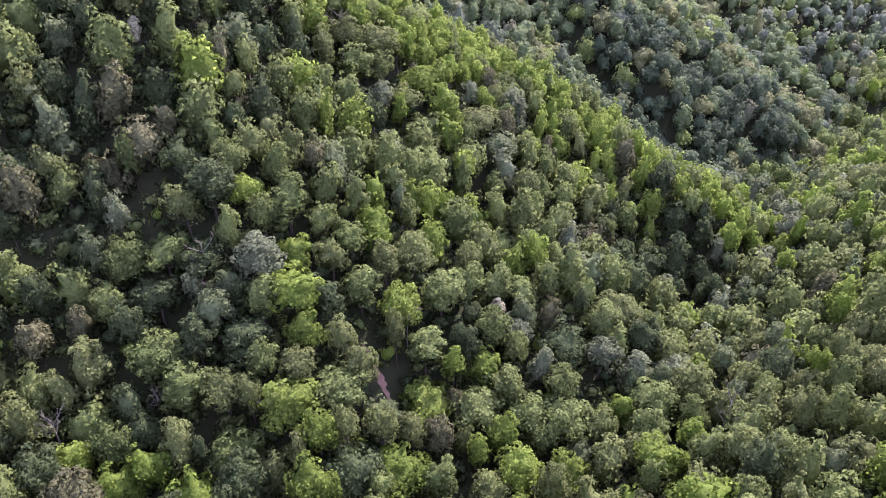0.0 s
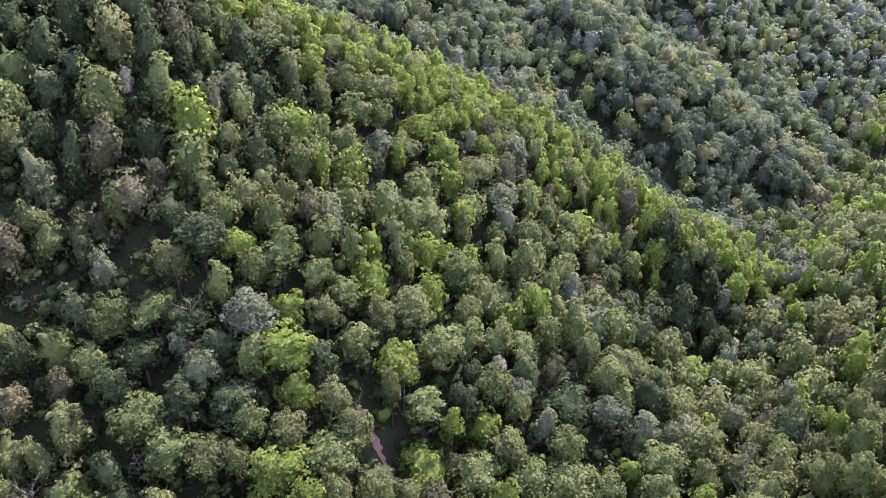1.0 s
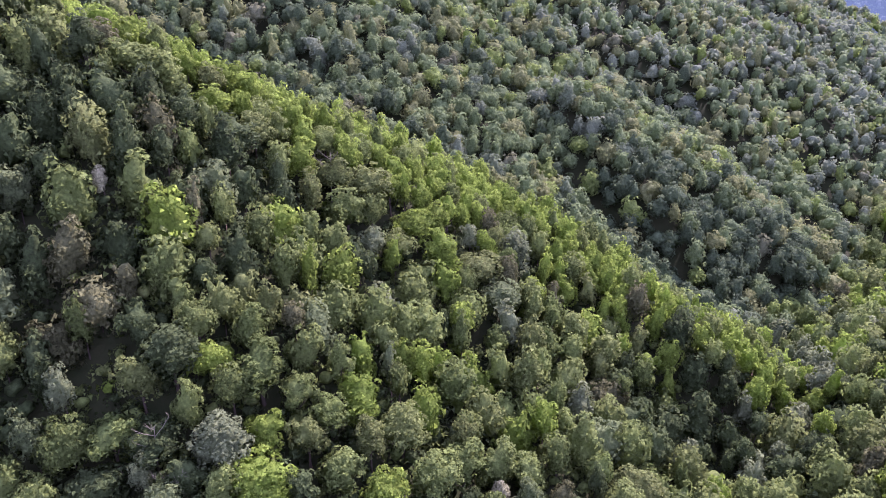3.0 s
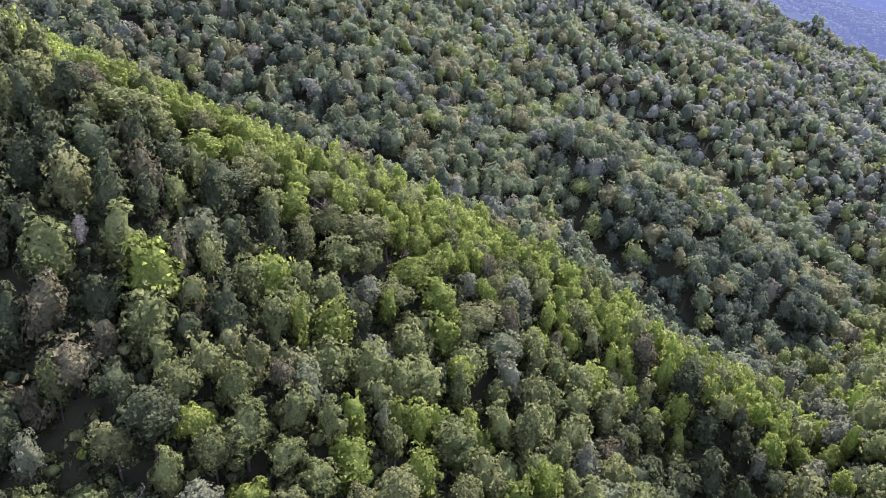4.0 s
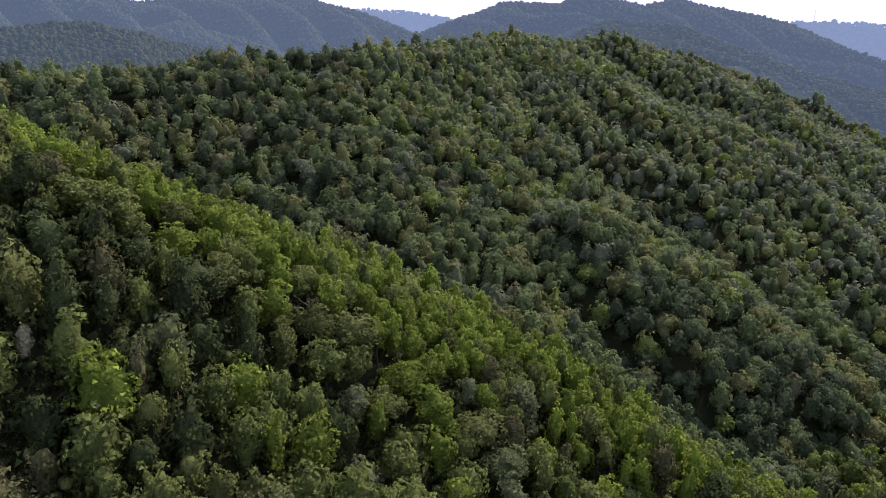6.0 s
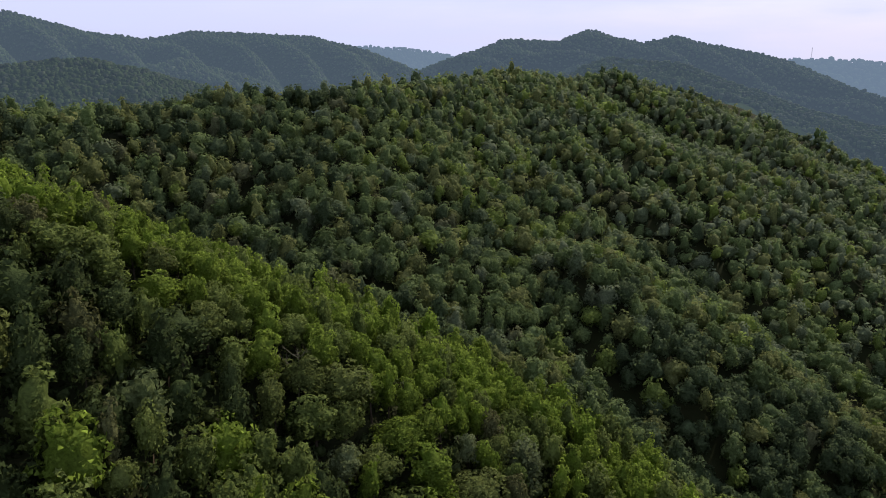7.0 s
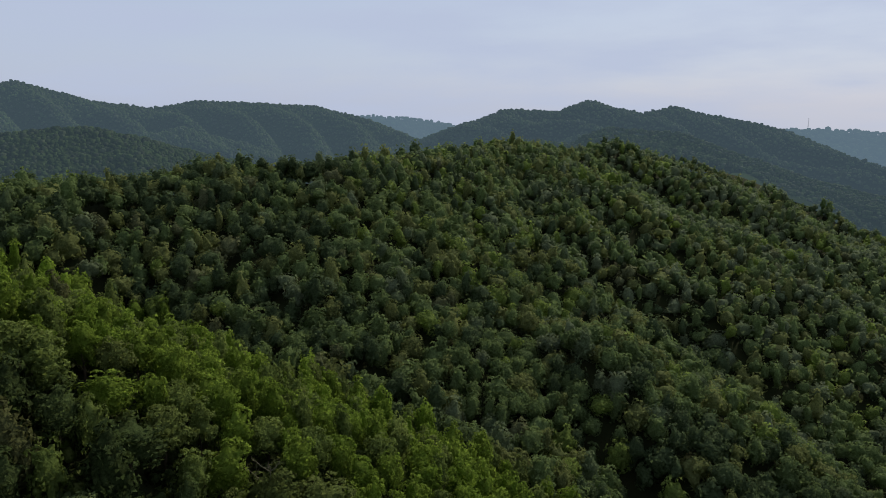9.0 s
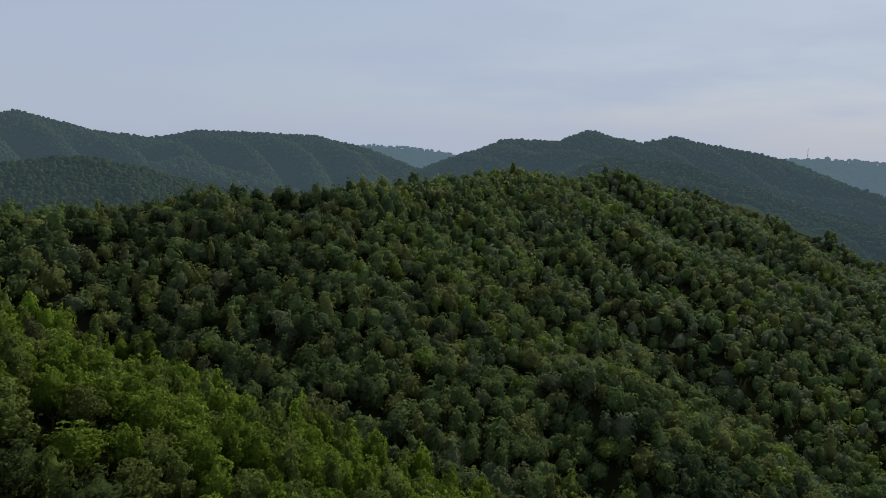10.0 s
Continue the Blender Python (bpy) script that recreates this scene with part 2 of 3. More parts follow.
def ground_height(x, y):
    x, y = np.asarray(x, float), np.asarray(y, float)
    far = np.full(x.shape, 1e9)
    levels = [np.clip(15.8 - 0.015 * x - 0.073 * y - CANOPY, -45, 30)]
    for nodes, left, right, over, bench in RIDGES:
        level = np.full(x.shape, -1e9)
        for k in range(len(nodes) - 1):
            dist, height, side = near_ridge(x, y, nodes[k:k + 2])
            slope = left * side + right * (1 - side)
            fall = slope * (np.sqrt(dist ** 2 + 81) - 9)
            if bench:
                fall = fall + 1.0 * np.maximum(dist - bench, 0) * (1 - side)
            level = np.maximum(level, height - over - fall)
            if over < 0:
                far = np.minimum(far, dist)
        levels.append(level)
    levels = np.array(levels)
    top = levels.max(0)
    return top + 7.0 * np.log(np.exp(np.maximum((levels - top) / 7.0, -40)).sum(0)) - 2.1 + bank(x, y) + ripple(x, y, far, np.min([near_ridge(x, y, RIDGES[HILL + k][0])[0] for k in range(5)], 0))


# ---- builders ----
def mesh_object(name, verts, faces, mats, parent=None, index=None, tint=None, smooth=False, ways=None):
    me = bpy.data.meshes.new(name)
    if isinstance(faces, np.ndarray):
        k = faces.shape[1]
        me.vertices.add(len(verts))
        me.vertices.foreach_set("co", np.asarray(verts, np.float32).ravel())
        me.loops.add(faces.size)
        me.loops.foreach_set("vertex_index", faces.astype(np.int32).ravel())
        me.polygons.add(len(faces))
        me.polygons.foreach_set("loop_start", np.arange(0, faces.size, k, dtype=np.int32))
        me.polygons.foreach_set("loop_total", np.full(len(faces), k, np.int32))
    else:
        me.from_pydata([tuple(v) for v in verts], [], faces)
    for m in mats:
        me.materials.append(m)
    if index is not None:
        me.polygons.foreach_set("material_index", np.asarray(index, np.int32))
    me.polygons.foreach_set("use_smooth", np.full(len(me.polygons), smooth))
    if tint is not None:
        me.attributes.new("tint", "FLOAT", "POINT").data.foreach_set("value", np.asarray(tint, np.float32))
    me.update(calc_edges=True)
    if ways is not None:
        me.normals_split_custom_set_from_vertices(ways.tolist())
    ob = new(name, me)
    ob.parent = parent
    return ob


def unit(v):
    return v / np.maximum(np.linalg.norm(v, axis=-1, keepdims=True), 1e-6)


def ball(level):
    """A sphere of triangles: corners and faces."""
    g = (1 + 5 ** 0.5) / 2
    v = unit(np.array([(-1, g, 0), (1, g, 0), (-1, -g, 0), (1, -g, 0), (0, -1, g), (0, 1, g), (0, -1, -g), (0, 1, -g), (g, 0, -1), (g, 0, 1), (-g, 0, -1), (-g, 0, 1)]))
    f = np.array([(0, 11, 5), (0, 5, 1), (0, 1, 7), (0, 7, 10), (0, 10, 11), (1, 5, 9), (5, 11, 4), (11, 10, 2), (10, 7, 6), (7, 1, 8),
                  (3, 9, 4), (3, 4, 2), (3, 2, 6), (3, 6, 8), (3, 8, 9), (4, 9, 5), (2, 4, 11), (6, 2, 10), (8, 6, 7), (9, 8, 1)])
    for _ in range(level):
        edges = np.sort(np.concatenate([f[:, [0, 1]], f[:, [1, 2]], f[:, [2, 0]]]), 1)
        pairs, where = np.unique(edges, axis=0, return_inverse=True)
        a, b, c = where.reshape(3, -1) + len(v)
        v = np.concatenate([v, unit(v[pairs[:, 0]] + v[pairs[:, 1]])])
        f = np.concatenate([np.stack(q, 1) for q in ((f[:, 0], a, c), (f[:, 1], b, a), (f[:, 2], c, b), (a, b, c))])
    return v, f


BALLS = [ball(k) for k in range(3)]
FORMS = {"dome": (0.51, 1.30), "tall": (0.47, 1.55), "spire": (0.46, 1.65), "broad": (0.56, 1.10), "twin": (0.51, 1.40)}


def crown(rng, form, clumps, sprays, size, level, loose=0.5, ragged=0.38, dome=0.45, inner=0.88):
    """A crown about 1 wide: clumps of foliage heaped on a domed body, clothed in small leaf sprays. Corners, triangles and the way each
    corner of the foliage faces. Its foot is at z = 0."""
    half, tall = FORMS[form]
    body = np.array((half, half, tall / 2))
    middle = np.array((0, 0, tall / 2))
    # one to three heads, each a dome of clumps
    heads = int(rng.integers(1, 4))
    lean = rng.uniform(0, 6.28)
    head = rng.integers(0, heads, clumps)
    out = np.where(head > 0, rng.uniform(0.26, 0.5) * half, 0.0 if heads == 1 else 0.2 * half)
    axis = np.stack([out * np.cos(lean + head * 2.4), out * np.sin(lean + head * 2.4), np.where(head > 0, -0.10 - 0.08 * head, 0) * tall], 1)
    share = np.where(heads > 1, np.array((0.82, 0.7, 0.62))[head], 1.0)[:, None] * (1, 1, 1) + np.array((0, 0, 0.1)) * (heads > 1)
    turn = np.arange(clumps) * 2.39996 + rng.uniform(0, 6.28) + rng.uniform(-0.5, 0.5, clumps)
    up = np.clip(1 - (np.arange(clumps) + 0.5) / clumps * 1.62 + rng.uniform(-0.15, 0.15, clumps), -0.75, 0.98)
    flat = np.sqrt(1 - up ** 2)
    if form == "spire":
        flat = flat * np.clip(1.0 - 0.45 * up, 0.5, 1.1)
    elif form == "twin":
        flat = np.maximum(flat, 0.42)
    way = np.stack([flat * np.cos(turn), flat * np.sin(turn), up], 1)
    radii = half * rng.uniform(0.20, 0.46, clumps) * np.where(up > 0.6, 0.9, 1.0) * (20 / clumps) ** 0.35
    reach = rng.uniform(1 - ragged, 1.12, clumps)
    centres = middle + axis + way * (body * share - radii[:, None] * (1, 1, 0.9)) * reach[:, None]
    # leaf sprays on the outside of the clumps
    many = sprays * 4
    which = rng.choice(clumps, many, p=radii ** 2 / (radii ** 2).sum())
    out = unit((centres - middle) / body)
    n = unit(rng.normal(size=(many, 3)) + out[which] * 0.9 + (0, 0, 0.35))
    p = centres[which] + n * (radii[which] * rng.uniform(0.88, 1.0 + 0.48 * loose, many))[:, None]
    gap = np.linalg.norm(p[:, None] - centres[None], axis=2) / radii[None]
    gap[np.arange(many), which] = 9
    keep = np.where((gap.min(1) > 0.86) & (p[:, 2] > tall * 0.1))[0][:sprays]
    p, n = p[keep], n[keep]
    face = unit(n * (1.2 - dome) + unit((p - middle) / body) * dome + rng.normal(size=p.shape) * loose)
    lie = unit(n + rng.normal(size=p.shape) * 0.5 + (0, 0, 0.2))
    s = (size * rng.uniform(0.6, 1.35, len(p)))[:, None]
    t = rng.normal(size=p.shape) * 0.8 - (0, 0, 0.6)
    t = unit(t - lie * (t * lie).sum(1, keepdims=True))
    b = np.cross(lie, t)
    leaf = np.stack([p + t * s * 1.2 - lie * s * 0.2, p - t * s * 0.55 + b * s * 0.8, p - t * s * 0.6 - b * s * 0.75 + lie * s * 0.1], 1).reshape(-1, 3)
    # the body beneath follows the clumps
    d, skin = BALLS[level]
    d = unit(d * body)
    c = centres - middle
    along = d @ c.T
    inside = along ** 2 - (c ** 2).sum(1)[None] + (radii[None] * 0.97) ** 2
    far = np.where(inside > 0, along + np.sqrt(np.maximum(inside, 0)), 0).max(1)
    least = 0.56 / np.sqrt(((d / body) ** 2).sum(1))
    core = d * (np.maximum(far, least) * rng.uniform(0.84, 0.98, len(d)) * inner)[:, None]
    skin = skin[(core[skin][:, :, 2].max(1) + tall / 2) > tall * 0.08]
    way = np.zeros_like(core)
    side = np.cross(core[skin[:, 1]] - core[skin[:, 0]], core[skin[:, 2]] - core[skin[:, 0]])
    for k in range(3):
        np.add.at(way, skin[:, k], side)
    way = unit(unit(way) + unit(core / body ** 2) * (dome - 0.2))
    verts = np.concatenate([leaf, core + middle])
    faces = np.concatenate([np.arange(len(leaf)).reshape(-1, 3), skin + len(leaf)])
    return verts, faces, np.concatenate([np.repeat(face, 3, 0), way])


def tube(points, radii, sides):
    """A tapered tube along a line: vertices and triangles."""
    verts, faces = [], []
    points = [np.array(p, float) for p in points]
    for i, (p, r) in enumerate(zip(points, radii)):
        d = unit(points[min(i + 1, len(points) - 1)] - points[max(i - 1, 0)])
        side = unit(np.cross(d, (0.31, 0.95, 0.12)))
        up = np.cross(d, side)
        for k in range(sides):
            an = 2 * math.pi * k / sides
            verts.append(p + r * (math.cos(an) * side + math.sin(an) * up))
    for i in range(len(points) - 1):
        for k in range(sides):
            q, w = i * sides + k, i * sides + (k + 1) % sides
            faces += [(q, w, w + sides), (q, w + sides, q + sides)]
    return np.array(verts), np.array(faces)


def merged(pieces):
    verts, faces, count = [], [], 0
    for v, f in pieces:
        verts.append(v)
        faces.append(f + count)
        count += len(v)
    return np.concatenate(verts), np.concatenate(faces)


# ---- the ground, one sheet to the horizon ----
def lines(edges):
    out = []
    for start, stop, step in edges:
        out += list(np.arange(start, stop, step))
    return np.array(out + [edges[-1][1]], float)


def build_ground():
    xs = lines([(-4800, -1200, 300), (-1200, -320, 40), (-320, 420, 7), (420, 1960, 40), (1960, 4800, 284)])
    ys = lines([(-3000, -200, 350), (-200, 0, 25), (0, 820, 7), (820, 2000, 30), (2000, 4920, 73)])
    X, Y = np.meshgrid(xs, ys)
    Z = ground_height(X, Y) - 18.0 * np.clip((Y - 840) / 60, 0, 1)
    k = np.arange(X.size).reshape(X.shape)
    faces = np.stack([k[:-1, :-1], k[:-1, 1:], k[1:, 1:], k[1:, :-1]], -1).reshape(-1, 4)
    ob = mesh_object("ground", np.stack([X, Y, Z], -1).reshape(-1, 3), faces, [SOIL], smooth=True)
    tagged(ob, "brown and green forest floor of steep wooded hills", "ground", kind="structure")


build_ground()

# ---- the woods ----
rng = np.random.default_rng(7)
TRACK = [(-20.3, 124.3), (-18.3, 122.3), (-16.5, 119.2), (-15.4, 116.5), (-13.4, 114.0)]      # bare strip of soil between the trees
BOUND = np.array([(-420, 275, 0), (-200, 318, 0), (-165, 328, 0), (-134, 330, 0), (-106, 334, 0), (-79, 318, 0), (-53, 301, 0), (-35, 300, 0), (-16, 291, 0), (5, 291, 0), (23, 281, 0), (35, 267, 0), (52, 261, 0),
                  (72, 246, 0), (86, 247, 0), (100, 240, 0), (120, 242, 0), (150, 263, 0), (185, 306, 0), (215, 350, 0), (300, 440, 0), (560, 700, 0)], float)      # where the hill begins


def beyond_spur(px, py):
    """1 on the hill beyond the near spur, 0 this side of it."""
    return near_ridge(px, py, BOUND)[2]


def bump(px, py, cx, cy, r):
    return np.exp(-((px - cx) ** 2 + (py - cy) ** 2) / r ** 2)


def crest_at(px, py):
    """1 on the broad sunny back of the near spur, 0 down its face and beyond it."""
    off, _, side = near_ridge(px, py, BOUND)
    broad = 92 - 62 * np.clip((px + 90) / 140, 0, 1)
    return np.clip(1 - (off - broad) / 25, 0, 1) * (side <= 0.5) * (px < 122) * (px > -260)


def species_at(x, y, r):
    """Which kind of tree grows here: fresh green on the crests, pale in the gully, browner high on the left."""
    beyond = (beyond_spur(x, y) > 0.5) * 1.0
    here = 1 - beyond
    crest = crest_at(x, y)
    shoulder = 1 / (1 + np.exp(-(x - 90 - (y - 155) * 0.75) / 7)) * here * (1 - crest)
    left = np.clip((-x - 30) / 36, 0, 1) * np.clip((205 - y) / 20, 0, 1) * here * (1 - crest)
    valley = np.clip(1 - np.abs(x - 80 - (y - 155) * 0.78) / 16, 0, 1) * (y > 125) * (y < 245)
    foot = np.clip((118 - y) / 16, 0, 1) * (x > -75) * (x < 60)
    rib = np.exp(-(near_ridge(x, y, RIDGES[HILL + 2][0])[0] / 26) ** 2) + np.exp(-(near_ridge(x, y, RIDGES[HILL + 3][0])[0] / 24) ** 2)
    patch = np.sin(x * 0.052 + 1.7 * np.sin(y * 0.021)) * np.sin(y * 0.043 + 1.1 * np.sin(x * 0.027 + 1)) * beyond
    bright = bump(x, y, -10, 165, 34) + bump(x, y, 10, 160, 26)
    # shade of the steep gully walls, put into the colour as dark-leaved trees
    wall_shade = (bump(x, y, 88, 285, 20) + bump(x, y, 112, 282, 22) + bump(x, y, 138, 288, 18)) * beyond + 0.5 * bump(x, y, 73, 188, 16)
    west = np.clip((-x - 40) / 40, 0, 1) * beyond
    # haze over the far right of the hill, put in as paler, greyer leaves
    upland_haze = np.clip((x - 40) / 150, 0, 1) * np.clip((y - 330) / 150, 0, 1) * beyond
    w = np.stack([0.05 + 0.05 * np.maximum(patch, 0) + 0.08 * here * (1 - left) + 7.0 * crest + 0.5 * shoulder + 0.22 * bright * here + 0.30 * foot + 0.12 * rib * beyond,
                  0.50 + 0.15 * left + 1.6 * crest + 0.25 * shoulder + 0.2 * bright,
                  0.05 + 0.10 * left + 0.35 * valley + 0.10 * upland_haze,
                  0.15 + 0.28 * foot + 0.30 * shoulder + 0.34 * left + 0.22 * rib * beyond + 0.10 * patch + 0.8 * crest + 0.1 * west,
                  0.015 + 0.10 * left - 0.008 * beyond + 0.04 * west,
                  0.025 + 0.6 * valley - 0.005 * beyond + 0.35 * upland_haze,
                  0.12 + 0.55 * west + 3.0 * wall_shade + 0.8 * left * (1 - 0.6 * foot) + 0.10 * beyond * (1 - np.minimum(rib, 1)) - 0.25 * patch - 0.2 * upland_haze], 0)
    w = np.maximum(w, 0.004)
    w = np.cumsum(w / w.sum(0), 0)
    return (r[None] > w).sum(0).clip(0, 6)


def in_view(x, y, margin=25):
    """The wedge of land that lies ahead."""
    return (np.abs(x - 3) < margin + np.maximum(y * 0.635, 62 + 0.33 * y)) & (y > 66)


def scatter(x0, x1, y0, y1, step):
    gx, gy = np.meshgrid(np.arange(x0, x1, step), np.arange(y0, y1, step * 0.9))
    gx = gx + (np.arange(gx.shape[0]) % 2)[:, None] * step * 0.5
    x = (gx + rng.uniform(-0.36, 0.36, gx.shape) * step).ravel()
    y = (gy + rng.uniform(-0.36, 0.36, gx.shape) * step).ravel()
    return x, y


# trees that stand out: place, kind, width
SPUR_TREES = [(-88, 144, GREY, 11.5), (-78, 141, BROWN, 10.5), (-92, 129, BROWN, 9.8), (-74, 132, PALE, 5.5), (-71, 147, BROWN, 9.9), (-33, 156, BROWN, 5.1),
              (-19, 159, FRESH, 8.4), (-36, 135, FRESH, 8.3), (-15, 179, PALE, 8.2), (22, 214, PALE, 11), (8, 210, PALE, 6.2), (14, 219, BROWN, 6), (19, 203, BROWN, 6.1),
              (33, 207, BROWN, 7.1), (61, 214, BROWN, 8.4), (-34, 196, OLIVE, 7.3), (8, 170, FRESH, 10.5), (36, 170, PALE, 9.3), (18, 155, FRESH, 12), (27, 139, BROWN, 6.5), (24, 125, PALE, 8)]
FOOT_TREES = [(-62, 108, MID, 11.4), (-52, 117, GREY, 9), (-40, 109, MID, 7.5), (-24, 117, OLIVE, 6.4), (-2, 105, BROWN, 7.1), (2, 115, BROWN, 5), (30, 104, GREY, 6.8),
              (82, 134, BROWN, 10.8), (68, 172, PALE, 11), (90, 177, PALE, 8.5), (90, 189, PALE, 7.9), (43, 116, FRESH, 8.6), (7, 103, FRESH, 5), (-74, 88, FRESH, 6.4),
              (72, 204, DEEP, 9.5), (76, 195, DEEP, 8.6), (-76, 105, OLIVE, 12), (-87, 108, BROWN, 8.1), (76, 113, OLIVE, 10.3), (67, 135, FRESH, 9.7)]
HILL_TREES = [(75, 279, OLIVE, 9.5), (27, 302, BROWN, 9.5), (50, 293, GREY, 8.5), (133, 287, BROWN, 10), (-127, 371, BROWN, 9.5), (53, 354, PALE, 10), (-55, 342, PALE, 8.5),
              (146, 423, PALE, 11.5), (-132, 337, PALE, 9), (24, 411, FRESH, 12), (47, 377, PALE, 11), (-60, 350, PALE, 8), (-20, 359, PALE, 8.5), (43, 605, DEEP, 12), (20, 556, DEEP, 10)]
MARKED = SPUR_TREES + FOOT_TREES + HILL_TREES
# dark openings in the canopy, and small trees in blossom: place and radius
OPENINGS = [(-68, 134, 6.5), (-85, 127, 5.5), (0, 147, 4.5), (35, 123, 5), (-94, 142, 5), (-23, 147, 4.5), (97, 149, 5), (83, 186, 4.5), (-62, 149, 4), (-20, 122, 5), (-16, 117, 5), (-13, 112, 4)]
BLOSSOMS = [(13, 139, 4.2), (-74, 167, 3.8)]


def plant():
    """Trees of many sizes, great ones first, each as near to its neighbours as the crowns allow."""
    many = 70000
    px, py = rng.uniform(-440, 560, many), rng.uniform(60, 800, many)
    ok = in_view(px, py)
    d, _, s = near_ridge(px, py, RIDGES[HILL][0])
    ok &= ~((s > 0.5) & (d > 28) & (py > 330))                       # behind the crest of the hill
    px, py = px[ok], py[ok]
    hill = beyond_spur(px, py) > 0.5
    size = np.clip(np.where(hill, 7.0, 7.8) * np.exp(rng.normal(size=len(px)) * 0.25), np.where(hill, 5.6, 4.4), 12.5)
    size = np.where(~hill & (crest_at(px, py) > 0.3), np.clip(size * 0.92, 5.4, 7.8), size)
    order = np.argsort(-size + rng.uniform(0, 3.5, len(px)))
    px, py, size = px[order], py[order], size[order]
    px, py = np.concatenate([[m[0] for m in MARKED], px]), np.concatenate([[m[1] for m in MARKED], py])
    size = np.concatenate([[m[3] for m in MARKED], size])
    pz, hill = ground_height(px, py), beyond_spur(px, py) > 0.5
    cells, taken = {}, []
    for i in range(len(px)):
        if i >= len(MARKED) and any((px[i] - cx) ** 2 + (py[i] - cy) ** 2 < cr * cr for cx, cy, cr in OPENINGS + BLOSSOMS):
            continue
        u, v = int(px[i] // 10), int(py[i] // 10)
        near = [j for a in (-1, 0, 1) for b in (-1, 0, 1) for j in cells.get((u + a, v + b), ())]
        if i >= len(MARKED) and any((px[i] - px[j]) ** 2 + (py[i] - py[j]) ** 2 + 0.3 * (pz[i] - pz[j]) ** 2 < ((0.30 if hill[i] else 0.335) * (size[i] + size[j])) ** 2 for j in near):
            continue
        cells.setdefault((u, v), []).append(i)
        taken.append(i)
    taken = np.array(taken)
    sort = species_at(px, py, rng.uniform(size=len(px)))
    sort[:len(MARKED)] = [m[2] for m in MARKED]
    return px[taken], py[taken], pz[taken], size[taken], sort[taken]


x, y, z, width, kind = plant()
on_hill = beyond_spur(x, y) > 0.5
width = width * np.where(on_hill, 1.14, 1.10)
away = np.hypot(x - 3, y - 60)
spin, tints = rng.uniform(0, 2 * math.pi, len(x)), rng.uniform(0, 1, len(x))
lift = rng.uniform(0.86, 1.14, len(x)) * (7.9 / width) ** 0.4
lift = lift * np.where(on_hill, 1.04, 1.25)
bole = np.where(on_hill, 15.2, 16.4) - 1.42 * width * lift + rng.uniform(-2.2, 1.6, len(x))      # the crowns stand to about one height
ORDER = ["dome", "tall", "broad", "twin", "dome", "spire", "twin", "tall", "dome", "broad", "twin"]
HILL_ORDER = ["dome", "broad", "dome", "twin", "broad", "spire"]


def grove(name, picks, pool, label, trunks=False):
    """All the trees of one stretch, joined, each with its own tint and kind."""
    verts, faces, index, tint, ways, count = [], [], [], [], [], 0
    for i in picks:
        v, f, n = pool[int(tints[i] * 997) % len(pool)]
        c, sn = math.cos(spin[i]), math.sin(spin[i])
        turn = np.array([(c, sn, 0), (-sn, c, 0), (0, 0, 1)])
        verts.append(v @ turn * (width[i], width[i], width[i] * lift[i]) + (x[i], y[i], z[i] + bole[i]))
        ways.append(n @ turn)
        faces.append(f + count)
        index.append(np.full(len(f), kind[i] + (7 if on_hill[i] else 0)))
        tint.append(np.full(len(v), tints[i]))
        count += len(v)
        if trunks:
            tv, tf = tube([(x[i], y[i], z[i] - 0.6), (x[i] + 0.3, y[i] + 0.2, z[i] + bole[i] + 3)], [0.22, 0.11], 4)
            verts.append(tv)
            ways.append(unit(tv - (x[i], y[i], 0)) * (1, 1, 0) + (0, 0, 0.01))
            faces.append(tf + count)
            index.append(np.full(len(tf), 14))
            tint.append(np.zeros(len(tv)))
            count += len(tv)
    ob = mesh_object(name, np.concatenate(verts), np.concatenate(faces), LEAVES + HAZED_HILL_LEAVES + [BARK], index=np.concatenate(index), tint=np.concatenate(tint), smooth=True, ways=np.concatenate(ways))
    return tagged(ob, label, "trees", kind="stuff")


def templates(number, clumps, sprays, size, level, loose=0.5, ragged=0.38, dome=0.45, forms=ORDER):
    return [crown(rng, forms[i % len(forms)], clumps, sprays, size, level, loose, ragged, dome) for i in range(number)]


# the trees that stand nearest at the start and at the end of the flight are things of their own
single = np.zeros(len(x), bool)
foot = np.where((np.abs(x) < 66) & (y > 94) & (y < 152))[0][:170]
crest = np.where((x > -86) & (x < 22) & (y > 192) & (y < 252))[0][:300 - len(foot)]
chosen = np.concatenate([foot, crest])
single[chosen] = True
close = ~on_hill & (away < 245) & (np.abs(x) < 140)
front = np.where(~single & close & (y < 128) & (np.abs(x) < 110))[0]
near = np.where(~single & close & ~((y < 128) & (np.abs(x) < 110)))[0]
middle = np.where(~single & ~close & (away < 390))[0]
rest = np.where(~single & ~close & (away >= 390))[0]
grove("foreground_wood", front, templates(20, 44, 1600, 0.032, 2), "mixed green deciduous wood at the foot of the near spur", True)
grove("near_wood", near, templates(30, 40, 740, 0.044, 2), "mixed green deciduous wood on the near spur", True)
facing = away[middle] < 292
grove("lower_hillside_wood", middle[facing], templates(30, 30, 430, 0.05, 2, 0.4, 0.3, 0.55, HILL_ORDER), "dense mixed deciduous wood low on the hillside")
grove("hillside_wood", middle[~facing], templates(40, 24, 200, 0.055, 2, 0.3, 0.28, 0.6, HILL_ORDER), "dense mixed deciduous wood on the hillside")
grove("crest_wood", rest, templates(30, 12, 50, 0.09, 1, 0.2, 0.28, 0.7, HILL_ORDER), "deciduous wood up to the crest of the hill")


